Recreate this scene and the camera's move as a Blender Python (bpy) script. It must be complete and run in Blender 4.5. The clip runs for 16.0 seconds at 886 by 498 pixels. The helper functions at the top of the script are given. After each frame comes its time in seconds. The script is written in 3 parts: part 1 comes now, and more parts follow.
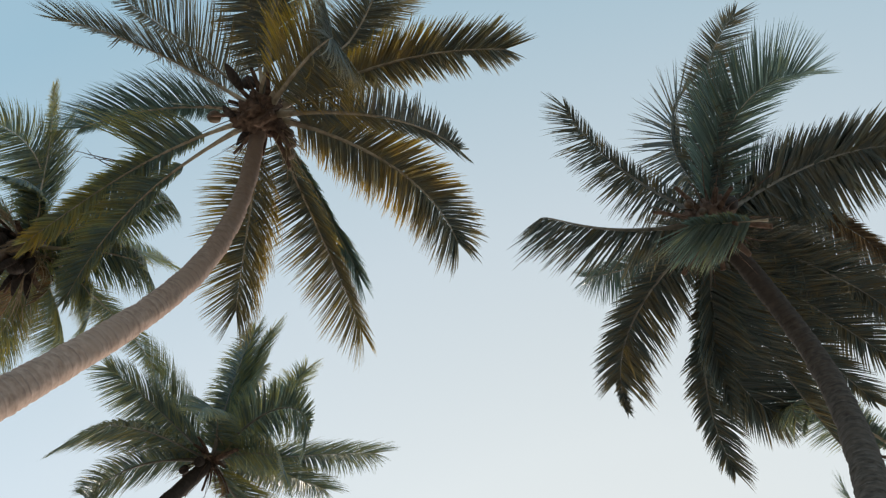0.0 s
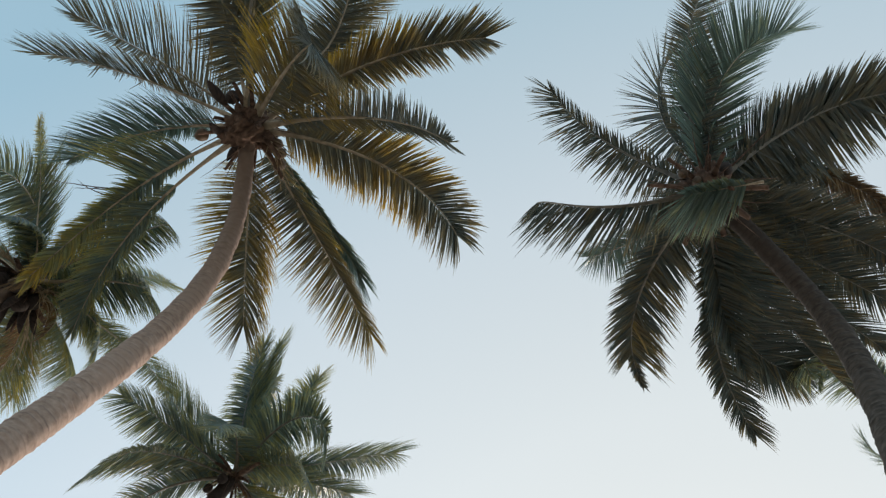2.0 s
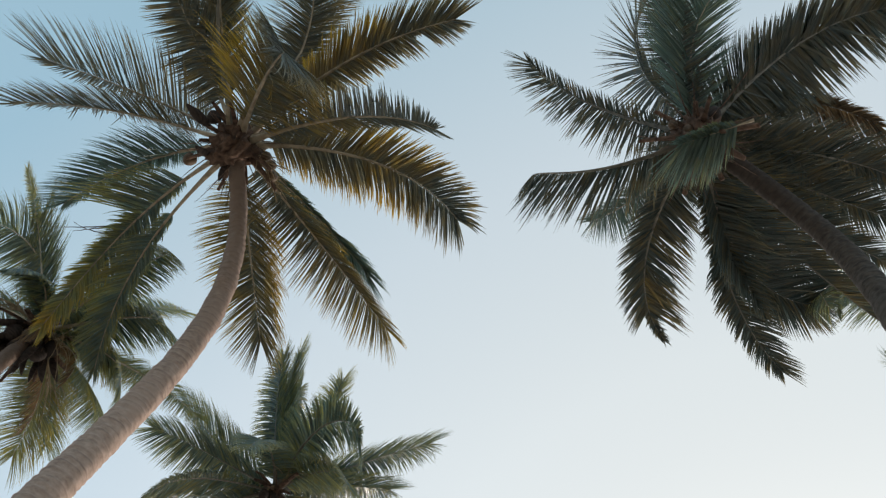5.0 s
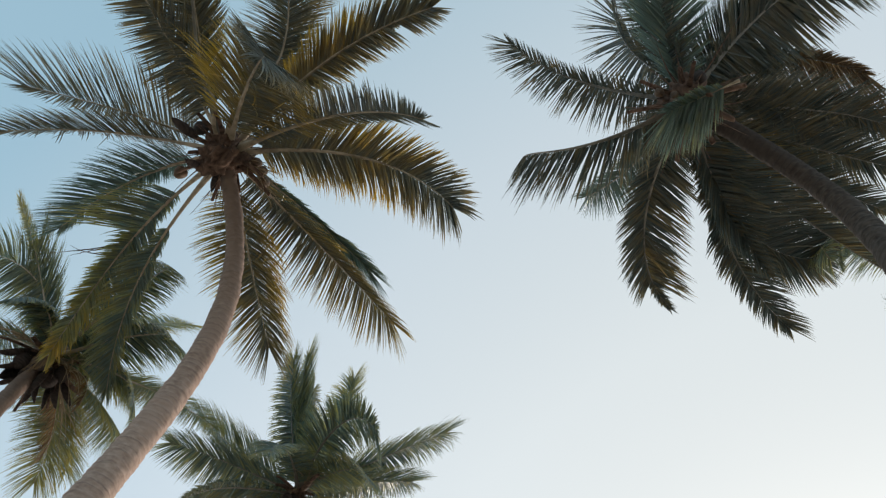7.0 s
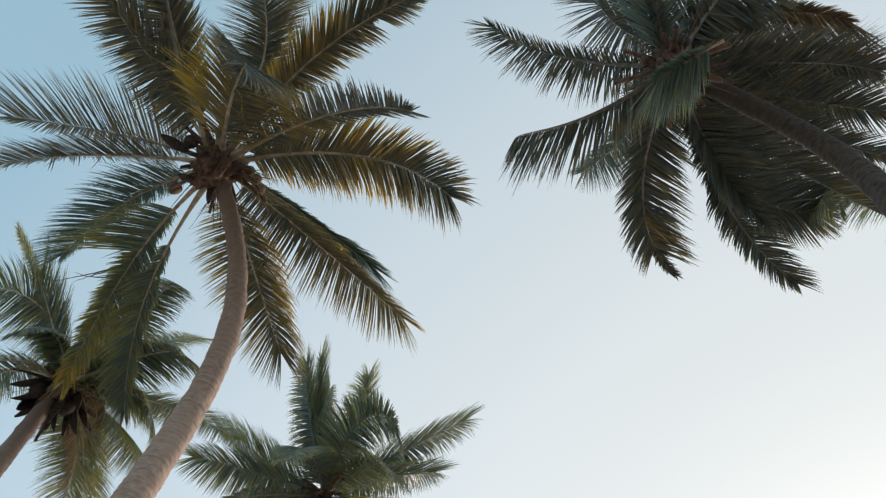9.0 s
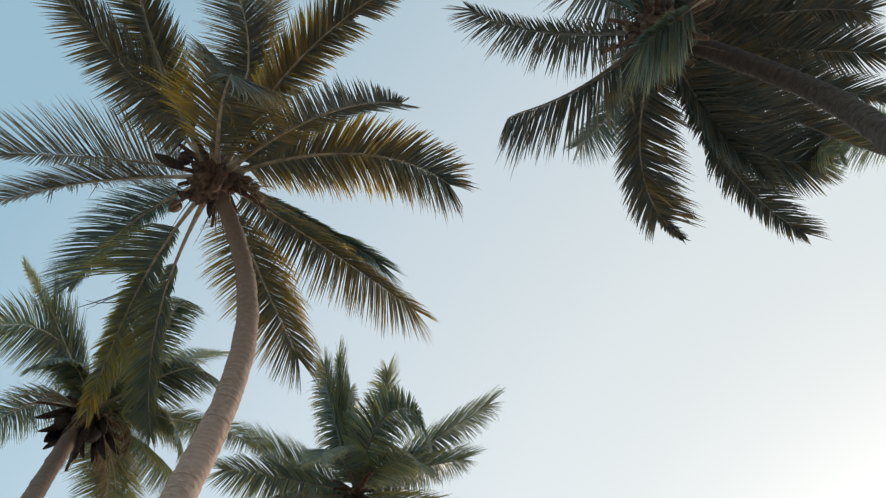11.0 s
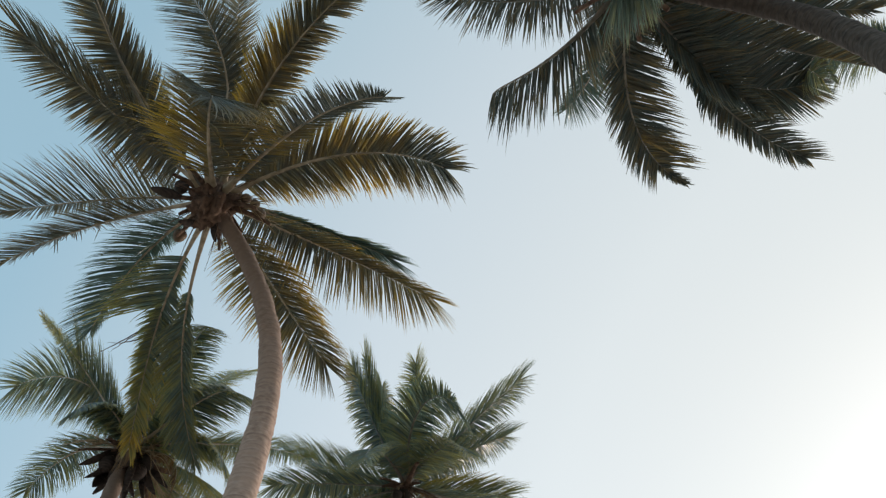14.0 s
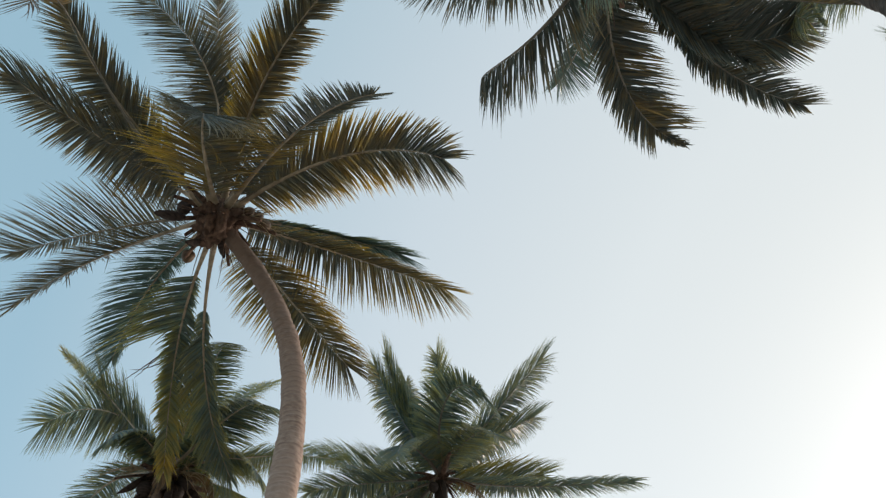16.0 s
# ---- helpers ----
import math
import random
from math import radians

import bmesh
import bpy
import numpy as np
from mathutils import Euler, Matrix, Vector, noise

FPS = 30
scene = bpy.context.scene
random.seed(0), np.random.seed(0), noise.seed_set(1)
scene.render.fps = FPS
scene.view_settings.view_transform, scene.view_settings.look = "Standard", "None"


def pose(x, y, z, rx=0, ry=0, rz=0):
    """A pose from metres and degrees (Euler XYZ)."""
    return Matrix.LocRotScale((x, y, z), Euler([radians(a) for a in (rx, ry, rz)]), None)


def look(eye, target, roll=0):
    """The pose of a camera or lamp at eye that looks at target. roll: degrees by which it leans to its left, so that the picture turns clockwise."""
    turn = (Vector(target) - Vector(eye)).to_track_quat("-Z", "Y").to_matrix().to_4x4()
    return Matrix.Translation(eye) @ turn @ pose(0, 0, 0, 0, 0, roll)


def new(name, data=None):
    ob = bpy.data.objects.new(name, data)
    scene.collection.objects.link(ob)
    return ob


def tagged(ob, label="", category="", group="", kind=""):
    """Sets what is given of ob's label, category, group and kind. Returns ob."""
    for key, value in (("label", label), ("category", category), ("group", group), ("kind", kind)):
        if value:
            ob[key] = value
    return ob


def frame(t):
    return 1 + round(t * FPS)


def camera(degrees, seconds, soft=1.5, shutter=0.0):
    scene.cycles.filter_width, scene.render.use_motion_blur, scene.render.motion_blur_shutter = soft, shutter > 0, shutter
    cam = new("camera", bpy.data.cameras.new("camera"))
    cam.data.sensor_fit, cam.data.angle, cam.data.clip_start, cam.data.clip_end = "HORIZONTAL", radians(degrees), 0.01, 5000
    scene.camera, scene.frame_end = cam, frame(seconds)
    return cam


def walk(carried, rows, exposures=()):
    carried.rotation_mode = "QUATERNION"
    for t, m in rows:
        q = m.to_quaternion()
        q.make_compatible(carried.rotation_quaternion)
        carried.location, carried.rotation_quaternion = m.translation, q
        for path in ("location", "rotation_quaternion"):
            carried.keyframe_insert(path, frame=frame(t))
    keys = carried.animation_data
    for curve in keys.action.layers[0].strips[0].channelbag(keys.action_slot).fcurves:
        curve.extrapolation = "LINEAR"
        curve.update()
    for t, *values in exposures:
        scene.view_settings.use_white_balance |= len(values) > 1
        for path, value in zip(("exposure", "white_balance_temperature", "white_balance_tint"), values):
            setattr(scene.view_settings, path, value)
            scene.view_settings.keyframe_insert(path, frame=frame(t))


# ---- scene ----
# ---- camera ----
cam = camera(62.0, 16.0, soft=1.3)
walk(cam, [
    (0, pose(0, 0, 1.6, 162.43, -16.80, -39.95)),
    (0.5, pose(0, 0, 1.6, 161.95, -16.38, -38.63)),
    (1, pose(0, 0, 1.6, 161.43, -15.92, -37.15)),
    (1.5, pose(0, 0, 1.6, 160.96, -15.46, -35.81)),
    (2, pose(0, 0, 1.6, 160.43, -14.97, -34.24)),
    (2.5, pose(0, 0, 1.6, 159.81, -14.61, -32.89)),
    (3, pose(0, 0, 1.6, 159.19, -14.16, -31.32)),
    (3.5, pose(0, 0, 1.6, 158.68, -13.68, -29.89)),
    (4, pose(0, 0, 1.6, 158.21, -13.14, -28.47)),
    (6.5, pose(0, 0, 1.6, 156.17, -10.49, -22.00)),
    (7, pose(0, 0, 1.6, 155.63, -9.90, -20.79)),
    (7.5, pose(0, 0, 1.6, 155.11, -9.43, -19.66)),
    (8, pose(0, 0, 1.6, 154.71, -8.83, -18.28)),
    (8.5, pose(0, 0, 1.6, 154.38, -8.26, -17.03)),
    (9, pose(0, 0, 1.6, 154.01, -7.60, -15.55)),
    (11.5, pose(0, 0, 1.6, 152.13, -4.52, -8.35)),
    (12, pose(0, 0, 1.6, 151.81, -3.86, -6.93)),
    (12.5, pose(0, 0, 1.6, 151.58, -3.23, -5.61)),
    (13, pose(0, 0, 1.6, 151.34, -2.53, -4.18)),
    (13.5, pose(0, 0, 1.6, 151.12, -1.87, -2.75)),
    (14, pose(0, 0, 1.6, 150.87, -1.22, -1.11)),
    (14.5, pose(0, 0, 1.6, 150.65, -0.49, 0.45)),
    (15, pose(0, 0, 1.6, 150.42, 0.11, 2.07)),
    (15.5, pose(0, 0, 1.6, 150.26, 0.86, 3.63)),
    (16, pose(0, 0, 1.6, 150.12, 1.56, 5.04))])

# ---- daylight ----
SUN_AZIMUTH, SUN_HEIGHT = 50.0, 20.0          # degrees clockwise from +y, degrees above the horizon
world = bpy.data.worlds.new("hazy_sky")
scene.world = world
world.use_nodes = True
wn, wl = world.node_tree.nodes, world.node_tree.links
sky = wn.new("ShaderNodeTexSky")
sky.sky_type, sky.sun_disc = "NISHITA", False
sky.sun_elevation, sky.sun_rotation = radians(SUN_HEIGHT), radians(SUN_AZIMUTH)
sky.air_density, sky.dust_density, sky.ozone_density, sky.altitude = 1.0, 1.5, 1.0, 0.0
soft_sky = wn.new("ShaderNodeHueSaturation")
soft_sky.inputs["Saturation"].default_value = 0.6
wl.new(sky.outputs["Color"], soft_sky.inputs["Color"])
wl.new(soft_sky.outputs["Color"], wn["Background"].inputs["Color"])
wn["Background"].inputs["Strength"].default_value = 0.10
# thin bright haze, whiter towards the sun
sun_way = Vector((math.sin(radians(SUN_AZIMUTH)) * math.cos(radians(SUN_HEIGHT)),
                  math.cos(radians(SUN_AZIMUTH)) * math.cos(radians(SUN_HEIGHT)), math.sin(radians(SUN_HEIGHT))))
place = wn.new("ShaderNodeTexCoord")
towards = wn.new("ShaderNodeVectorMath")
towards.operation = "DOT_PRODUCT"
towards.inputs[1].default_value = sun_way
wl.new(place.outputs["Generated"], towards.inputs[0])
share = wn.new("ShaderNodeMapRange")
share.inputs["From Min"].default_value = -1.0
wl.new(towards.outputs["Value"], share.inputs["Value"])
haze = wn.new("ShaderNodeValToRGB")
for i, (p, c) in enumerate([(0.0, (0.15, 0.33, 0.41)), (1.0, (0.46, 0.45, 0.41)), (0.58, (0.226, 0.383, 0.462)),
                            (0.775, (0.455, 0.522, 0.538)), (0.885, (0.525, 0.555, 0.52)), (0.95, (0.49, 0.50, 0.44))]):
    stop = haze.color_ramp.elements[i] if i < 2 else haze.color_ramp.elements.new(p)
    stop.position, stop.color = p, (*c, 1)
wl.new(share.outputs["Result"], haze.inputs["Fac"])
veil = wn.new("ShaderNodeBackground")
wl.new(haze.outputs["Color"], veil.inputs["Color"])
both = wn.new("ShaderNodeAddShader")
wl.new(wn["Background"].outputs["Background"], both.inputs[0])
wl.new(veil.outputs["Background"], both.inputs[1])
wl.new(both.outputs["Shader"], wn["World Output"].inputs["Surface"])

sun_data = bpy.data.lights.new("sun", "SUN")
sun_data.energy, sun_data.angle, sun_data.color = 1.7, radians(10), (1.0, 0.9, 0.78)
sun = new("sun", sun_data)
sun.matrix_world = look(sun_way * 60, (0, 0, 0))
scene.view_settings.exposure = 0.0


# ---- materials ----
def material(name):
    m = bpy.data.materials.new(name)
    m.use_nodes = True
    return m, m.node_tree.nodes, m.node_tree.links, m.node_tree.nodes["Principled BSDF"]


def ramp(nodes, stops):
    r = nodes.new("ShaderNodeValToRGB")
    for i, (p, c) in enumerate(stops):
        e = r.color_ramp.elements[i] if i < 2 else r.color_ramp.elements.new(p)
        e.position, e.color = p, (*c, 1)
    return r


def noise_tex(nodes, links, scale, detail=4.0, stretch=None, coords="Object"):
    tc = nodes.new("ShaderNodeTexCoord")
    n = nodes.new("ShaderNodeTexNoise")
    n.inputs["Scale"].default_value, n.inputs["Detail"].default_value = scale, detail
    if stretch:
        mp = nodes.new("ShaderNodeMapping")
        mp.inputs["Scale"].default_value = stretch
        links.new(tc.outputs[coords], mp.inputs["Vector"])
        links.new(mp.outputs["Vector"], n.inputs["Vector"])
    else:
        links.new(tc.outputs[coords], n.inputs["Vector"])
    return n


def math_node(nodes, links, op, a, b):
    n = nodes.new("ShaderNodeMath")
    n.operation = op
    for i, v in enumerate((a, b)):
        if isinstance(v, (int, float)):
            n.inputs[i].default_value = v
        else:
            links.new(v, n.inputs[i])
    return n.outputs[0]


def leaf_material(name, green, olive, gloss):
    """Palm leaf: the stored age turns green to yellow to dry brown; thin, so that light comes through."""
    m, n, l, bsdf = material(name)
    age = n.new("ShaderNodeAttribute")
    age.attribute_name = "age"
    blot = noise_tex(n, l, 5.0, 5.0)
    geo = n.new("ShaderNodeNewGeometry")
    a = math_node(n, l, "ADD", age.outputs["Fac"], math_node(n, l, "MULTIPLY", math_node(n, l, "SUBTRACT", blot.outputs["Fac"], 0.5), 0.5))
    a = math_node(n, l, "ADD", a, math_node(n, l, "MULTIPLY", math_node(n, l, "SUBTRACT", geo.outputs["Random Per Island"], 0.5), 0.16))
    r = ramp(n, [(0.0, green), (1.0, (0.12, 0.08, 0.05)), (0.28, olive), (0.55, (0.36, 0.235, 0.045)), (0.78, (0.17, 0.105, 0.05))])
    l.new(a, r.inputs["Fac"])
    # each leaflet has its own tone
    own = n.new("ShaderNodeObjectInfo")
    tone = math_node(n, l, "FRACT", math_node(n, l, "ADD", geo.outputs["Random Per Island"], own.outputs["Random"]), 0.0)
    shade_of = n.new("ShaderNodeHueSaturation")
    l.new(math_node(n, l, "ADD", math_node(n, l, "MULTIPLY", tone, 0.56), 0.72), shade_of.inputs["Value"])
    l.new(r.outputs["Color"], shade_of.inputs["Color"])
    l.new(shade_of.outputs["Color"], bsdf.inputs["Base Color"])
    bsdf.inputs["Roughness"].default_value = gloss
    bsdf.inputs["Specular IOR Level"].default_value = 0.85
    fine = noise_tex(n, l, 60.0, 2.0)
    bump = n.new("ShaderNodeBump")
    bump.inputs["Strength"].default_value, bump.inputs["Distance"].default_value = 0.25, 0.01
    l.new(fine.outputs["Fac"], bump.inputs["Height"])
    l.new(bump.outputs["Normal"], bsdf.inputs["Normal"])
    thin = n.new("ShaderNodeBsdfTranslucent")
    lighter = n.new("ShaderNodeHueSaturation")
    lighter.inputs["Value"].default_value, lighter.inputs["Saturation"].default_value = 1.6, 1.1
    l.new(shade_of.outputs["Color"], lighter.inputs["Color"])
    l.new(lighter.outputs["Color"], thin.inputs["Color"])
    mix = n.new("ShaderNodeMixShader")
    mix.inputs["Fac"].default_value = 0.44
    l.new(bsdf.outputs["BSDF"], mix.inputs[1])
    l.new(thin.outputs["BSDF"], mix.inputs[2])
    l.new(mix.outputs["Shader"], n["Material Output"].inputs["Surface"])
    return m


def rough_material(name, dark, light, scale, stretch=None, rough=0.85, bump_height=0.02, patches=None):
    m, n, l, bsdf = material(name)
    grain = noise_tex(n, l, scale, 8.0, stretch)
    r = ramp(n, [(0.3, dark), (0.72, light)])
    l.new(grain.outputs["Fac"], r.inputs["Fac"])
    colour = r.outputs["Color"]
    if patches:
        big = noise_tex(n, l, 2.2, 6.0)
        cut = ramp(n, [(0.5, (0, 0, 0)), (0.68, (1, 1, 1))])
        l.new(big.outputs["Fac"], cut.inputs["Fac"])
        mix = n.new("ShaderNodeMix")
        mix.data_type = "RGBA"
        l.new(cut.outputs["Color"], mix.inputs["Factor"])
        l.new(colour, mix.inputs["A"])
        mix.inputs["B"].default_value = (*patches, 1)
        colour = mix.outputs["Result"]
    l.new(colour, bsdf.inputs["Base Color"])
    bsdf.inputs["Roughness"].default_value = rough
    bsdf.inputs["Specular IOR Level"].default_value = 0.25
    bump = n.new("ShaderNodeBump")
    bump.inputs["Strength"].default_value, bump.inputs["Distance"].default_value = 0.6, bump_height
    l.new(grain.outputs["Fac"], bump.inputs["Height"])
    l.new(bump.outputs["Normal"], bsdf.inputs["Normal"])
    return m


def bark_material(name, dark, light, scar, wood_and_shade):
    """Palm bark: a rough grain with leaf scars as dark rings; towards the crown, browner new wood and the crown's shade
    are mixed into the colour.
    """
    m = rough_material(name, dark, light, 14.0, (1, 1, 2.0), 0.9, 0.02, tuple(0.5 * (a + b) for a, b in zip(dark, light)))
    n, l = m.node_tree.nodes, m.node_tree.links
    bsdf = n["Principled BSDF"]
    colour = bsdf.inputs["Base Color"].links[0].from_socket
    for mark, tone, most in (("tone_and_light", wood_and_shade, 0.8), ("ring", scar, 0.75)):
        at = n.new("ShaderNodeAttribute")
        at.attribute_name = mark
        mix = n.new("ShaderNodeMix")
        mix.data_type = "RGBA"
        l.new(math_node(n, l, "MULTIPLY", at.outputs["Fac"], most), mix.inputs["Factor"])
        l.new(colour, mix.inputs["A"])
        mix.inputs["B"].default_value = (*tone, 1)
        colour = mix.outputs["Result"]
    l.new(colour, bsdf.inputs["Base Color"])
    return m


LEAF_OLIVE = leaf_material("olive_palm_leaf", (0.069, 0.075, 0.061), (0.178, 0.128, 0.048), 0.30)
LEAF_MID = leaf_material("sea_green_palm_leaf", (0.094, 0.129, 0.108), (0.22, 0.205, 0.075), 0.25)
LEAF_DEEP = leaf_material("deep_green_palm_leaf", (0.052, 0.064, 0.058), (0.13, 0.098, 0.046), 0.24)
RACHIS = rough_material("palm_midrib", (0.19, 0.145, 0.10), (0.42, 0.335, 0.25), 9.0, rough=0.5, bump_height=0.004)
RACHIS_DARK = rough_material("dark_palm_midrib", (0.08, 0.071, 0.058), (0.20, 0.175, 0.143), 9.0, rough=0.45, bump_height=0.004)
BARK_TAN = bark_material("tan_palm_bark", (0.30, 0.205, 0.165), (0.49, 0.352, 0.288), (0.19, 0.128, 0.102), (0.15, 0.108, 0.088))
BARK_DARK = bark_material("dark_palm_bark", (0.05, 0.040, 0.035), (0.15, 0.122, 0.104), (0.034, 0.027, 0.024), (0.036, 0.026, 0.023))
FIBRE = rough_material("brown_palm_fibre", (0.048, 0.029, 0.023), (0.19, 0.117, 0.086), 16.0, (1, 1, 0.3), 0.95, 0.03)
HUSK = rough_material("coconut_husk", (0.05, 0.032, 0.021), (0.15, 0.092, 0.055), 12.0, rough=0.6, bump_height=0.006)
SPATHE = rough_material("dry_spathe", (0.024, 0.018, 0.017), (0.068, 0.049, 0.044), 10.0, (1, 1, 4), 0.8, 0.01)
STRAW = rough_material("dry_straw", (0.20, 0.14, 0.08), (0.38, 0.28, 0.17), 14.0, rough=0.8, bump_height=0.006)
SAND = rough_material("beach_sand", (0.36, 0.31, 0.25), (0.50, 0.44, 0.36), 3.0, rough=0.95, bump_height=0.03, patches=(0.47, 0.41, 0.33))


# ---- helpers for meshes ----
def part(name, bm, mat, parent, label=""):
    me = bpy.data.meshes.new(name)
    bm.to_mesh(me)
    bm.free()
    return mesh_part(name, me, mat, parent, label)


def mesh_part(name, me, mat, parent, label="", smooth=True):
    me.materials.append(mat)
    me.polygons.foreach_set("use_smooth", [smooth] * len(me.polygons))
    ob = new(name, me)
    if parent:
        ob.parent = parent
        ob.matrix_parent_inverse = parent.matrix_world.inverted()
    return tagged(ob, label)


def tube_mesh(points, radii, sides=10, flat=1.0, name="tube"):
    """A closed tapering tube along the points."""
    verts, faces = [], []
    ref = Vector((0.3, 0.8, 0.52)).normalized()
    for i, p in enumerate(points):
        t = (points[min(i + 1, len(points) - 1)] - points[max(i - 1, 0)]).normalized()
        s = t.cross(Vector((0, 0, 1)))
        s = s.normalized() if s.length > 0.05 else t.cross(ref).normalized()
        u = s.cross(t)
        for k in range(sides):
            a = 2 * math.pi * k / sides
            verts.append(p + radii[i] * (math.cos(a) * s + flat * math.sin(a) * u))
    for i in range(len(points) - 1):
        for k in range(sides):
            a, b = i * sides + k, i * sides + (k + 1) % sides
            faces.append((a, b, b + sides, a + sides))
    faces.append(tuple(range(sides))[::-1])
    faces.append(tuple(range((len(points) - 1) * sides, len(points) * sides)))
    me = bpy.data.meshes.new(name)
    me.from_pydata([tuple(v) for v in verts], [], faces)
    return me


def bezier(p, u):
    a, b, c, d = (Vector(q) for q in p)
    return (1 - u) ** 3 * a + 3 * (1 - u) ** 2 * u * b + 3 * (1 - u) * u * u * c + u ** 3 * d


# ---- ground ----
def sand_ground():
    ring = [0, 4, 8, 12, 18, 26, 40, 70, 140, 400, 1200, 2500]
    verts, faces = [(0, 0, 0)], []
    for r in ring[1:]:
        for k in range(48):
            a = 2 * math.pi * k / 48
            h = 0.05 * noise.noise(Vector((r * math.cos(a) * 0.3, r * math.sin(a) * 0.3, 1))) if r < 100 else 0.0
            verts.append((r * math.cos(a), r * math.sin(a), h))
    for k in range(48):
        faces.append((0, 1 + k, 1 + (k + 1) % 48))
        for i in range(len(ring) - 2):
            a, b = 1 + i * 48 + k, 1 + i * 48 + (k + 1) % 48
            faces.append((a, a + 48, b + 48, b))
    me = bpy.data.meshes.new("ground")
    me.from_pydata(verts, [], faces)
    ob = mesh_part("ground", me, SAND, None)
    tagged(ob, "pale open beach sand under the palms", "ground", kind="structure")


sand_ground()


# ---- palms ----
PALM = {}


def palm(label, path, crown, radii, bark, leaf, defaults):
    """An Empty at the foot of the trunk, with the ringed trunk under it."""
    root = new("coconut_palm")
    root.location = path[0]
    bpy.context.view_layer.update()
    tagged(root, label, "palm tree", group="coconut palms")
    PALM[root.name] = (Vector(crown), leaf, defaults, random.Random(len(PALM) + 11))
    steps = 760
    points = [bezier(path, i / steps) for i in range(steps + 1)]
    points[0].z -= 0.3
    rng, length, rads, phase, gap, scars = random.Random(5), 0.0, [], 0.0, 0.08, []
    for i, p in enumerate(points):
        step = (p - points[i - 1]).length if i else 0
        length += step
        phase += step / gap
        if phase >= 1:
            phase, gap = phase - 1, rng.uniform(0.05, 0.1)
        u = i / steps
        r = radii[1] + (radii[0] - radii[1]) * (1 - u) + 0.12 * math.exp(-length / 0.5)
        rads.append(r * (1 + 0.055 * (phase ** 2 - 0.4) + 0.03 * noise.noise(p * 1.7) + 0.02 * noise.noise(p * 11.0)))
        # second value darkens the upper trunk: brown new wood plus painted crown shade
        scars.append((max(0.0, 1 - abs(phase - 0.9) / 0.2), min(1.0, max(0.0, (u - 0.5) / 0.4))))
    me = tube_mesh(points, rads, 22, name="trunk")
    ring, tone_and_light = (me.attributes.new(k, "FLOAT", "POINT") for k in ("ring", "tone_and_light"))
    for j, v in enumerate(me.vertices):
        v.co += 0.012 * Vector(noise.noise_vector(v.co * 6.0)) + 0.009 * Vector(noise.noise_vector(v.co * 21.0))
        mark = scars[min(j // 22, steps)]
        ring.data[j].value = mark[0] * (0.6 + 0.6 * noise.noise(v.co * 7.0) + 0.7 * noise.noise(v.co * 26.0))
        tone_and_light.data[j].value = mark[1]
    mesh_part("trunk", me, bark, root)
    return root


def crown_base(root, size, stubs=12, strands=46):
    """The torn brown fibre round the top of the trunk, the stubs of old leaf stalks and loose strands."""
    crown, leaf, d, rng = PALM[root.name]
    bm = bmesh.new()
    bmesh.ops.create_icosphere(bm, subdivisions=5, radius=1.0)
    for v in bm.verts:
        q = v.co.copy()
        a = math.atan2(q.y, q.x)
        ribs = abs(math.sin(a * 4 + 3 * q.z))
        bulge = 0.72 + 0.25 * ribs + 0.45 * noise.noise(q * 2.6 + crown) + 0.2 * noise.noise(q * 8.0)
        v.co = crown + Vector((q.x * size * bulge, q.y * size * bulge, q.z * size * 1.7 * (0.8 + 0.3 * bulge) - 0.02))
    part("fibre_sheath", bm, FIBRE, root, "torn dark brown fibre round the crown")
    for k in range(stubs):
        a, e = 2 * math.pi * (k + rng.random() * 0.7) / stubs, radians(rng.uniform(-60, 25))
        way = Vector((math.cos(a) * math.cos(e), math.sin(a) * math.cos(e), math.sin(e)))
        n = 7
        reach = rng.uniform(0.3, 0.75)
        pts = [crown + way * (size * 0.4 + reach * i / n) + Vector((0, 0, -0.16 * (i / n) ** 2 - 0.05)) for i in range(n + 1)]
        wide = rng.uniform(0.045, 0.075)
        mesh_part("leaf_stub", tube_mesh(pts, [wide * (1 - 0.55 * (i / n) ** 0.7) * (1 + 0.2 * noise.noise(pts[i] * 9)) for i in range(n + 1)], 8, 0.55),
                  FIBRE, root)
    for k in range(strands):
        a, e = rng.uniform(0, 2 * math.pi), radians(rng.uniform(-70, 30))
        way = Vector((math.cos(a) * math.cos(e), math.sin(a) * math.cos(e), math.sin(e)))
        n, reach, curl = 7, rng.uniform(0.25, 0.8), Vector([rng.uniform(-0.3, 0.3) for _ in range(3)])
        pts = [crown + way * (size * 0.6 + reach * i / n) + (curl - Vector((0, 0, 0.35))) * reach * (i / n) ** 2 for i in range(n + 1)]
        mesh_part("fibre_strand", tube_mesh(pts, [0.012 * (1 - 0.85 * i / n) for i in range(n + 1)], 4), FIBRE, root)


def leaf_base(root, start, end, width, mat, label):
    """The broad stump of a fallen leaf: flat, hollowed on one side and frayed where it broke off."""
    a, b = Vector(start), Vector(end)
    n = 9
    pts = [a.lerp(b, i / n) + Vector((0, 0, -0.04 * math.sin(math.pi * i / n))) for i in range(n + 1)]
    me = tube_mesh(pts, [width * (1.25 - 0.5 * i / n) * (1 + 0.12 * noise.noise(p * 14)) for i, p in enumerate(pts)], 12, 0.45, "leaf_base")
    for v in me.vertices:
        v.co += 0.006 * Vector(noise.noise_vector(v.co * 30.0))
    mesh_part("leaf_base", me, mat, root, label)


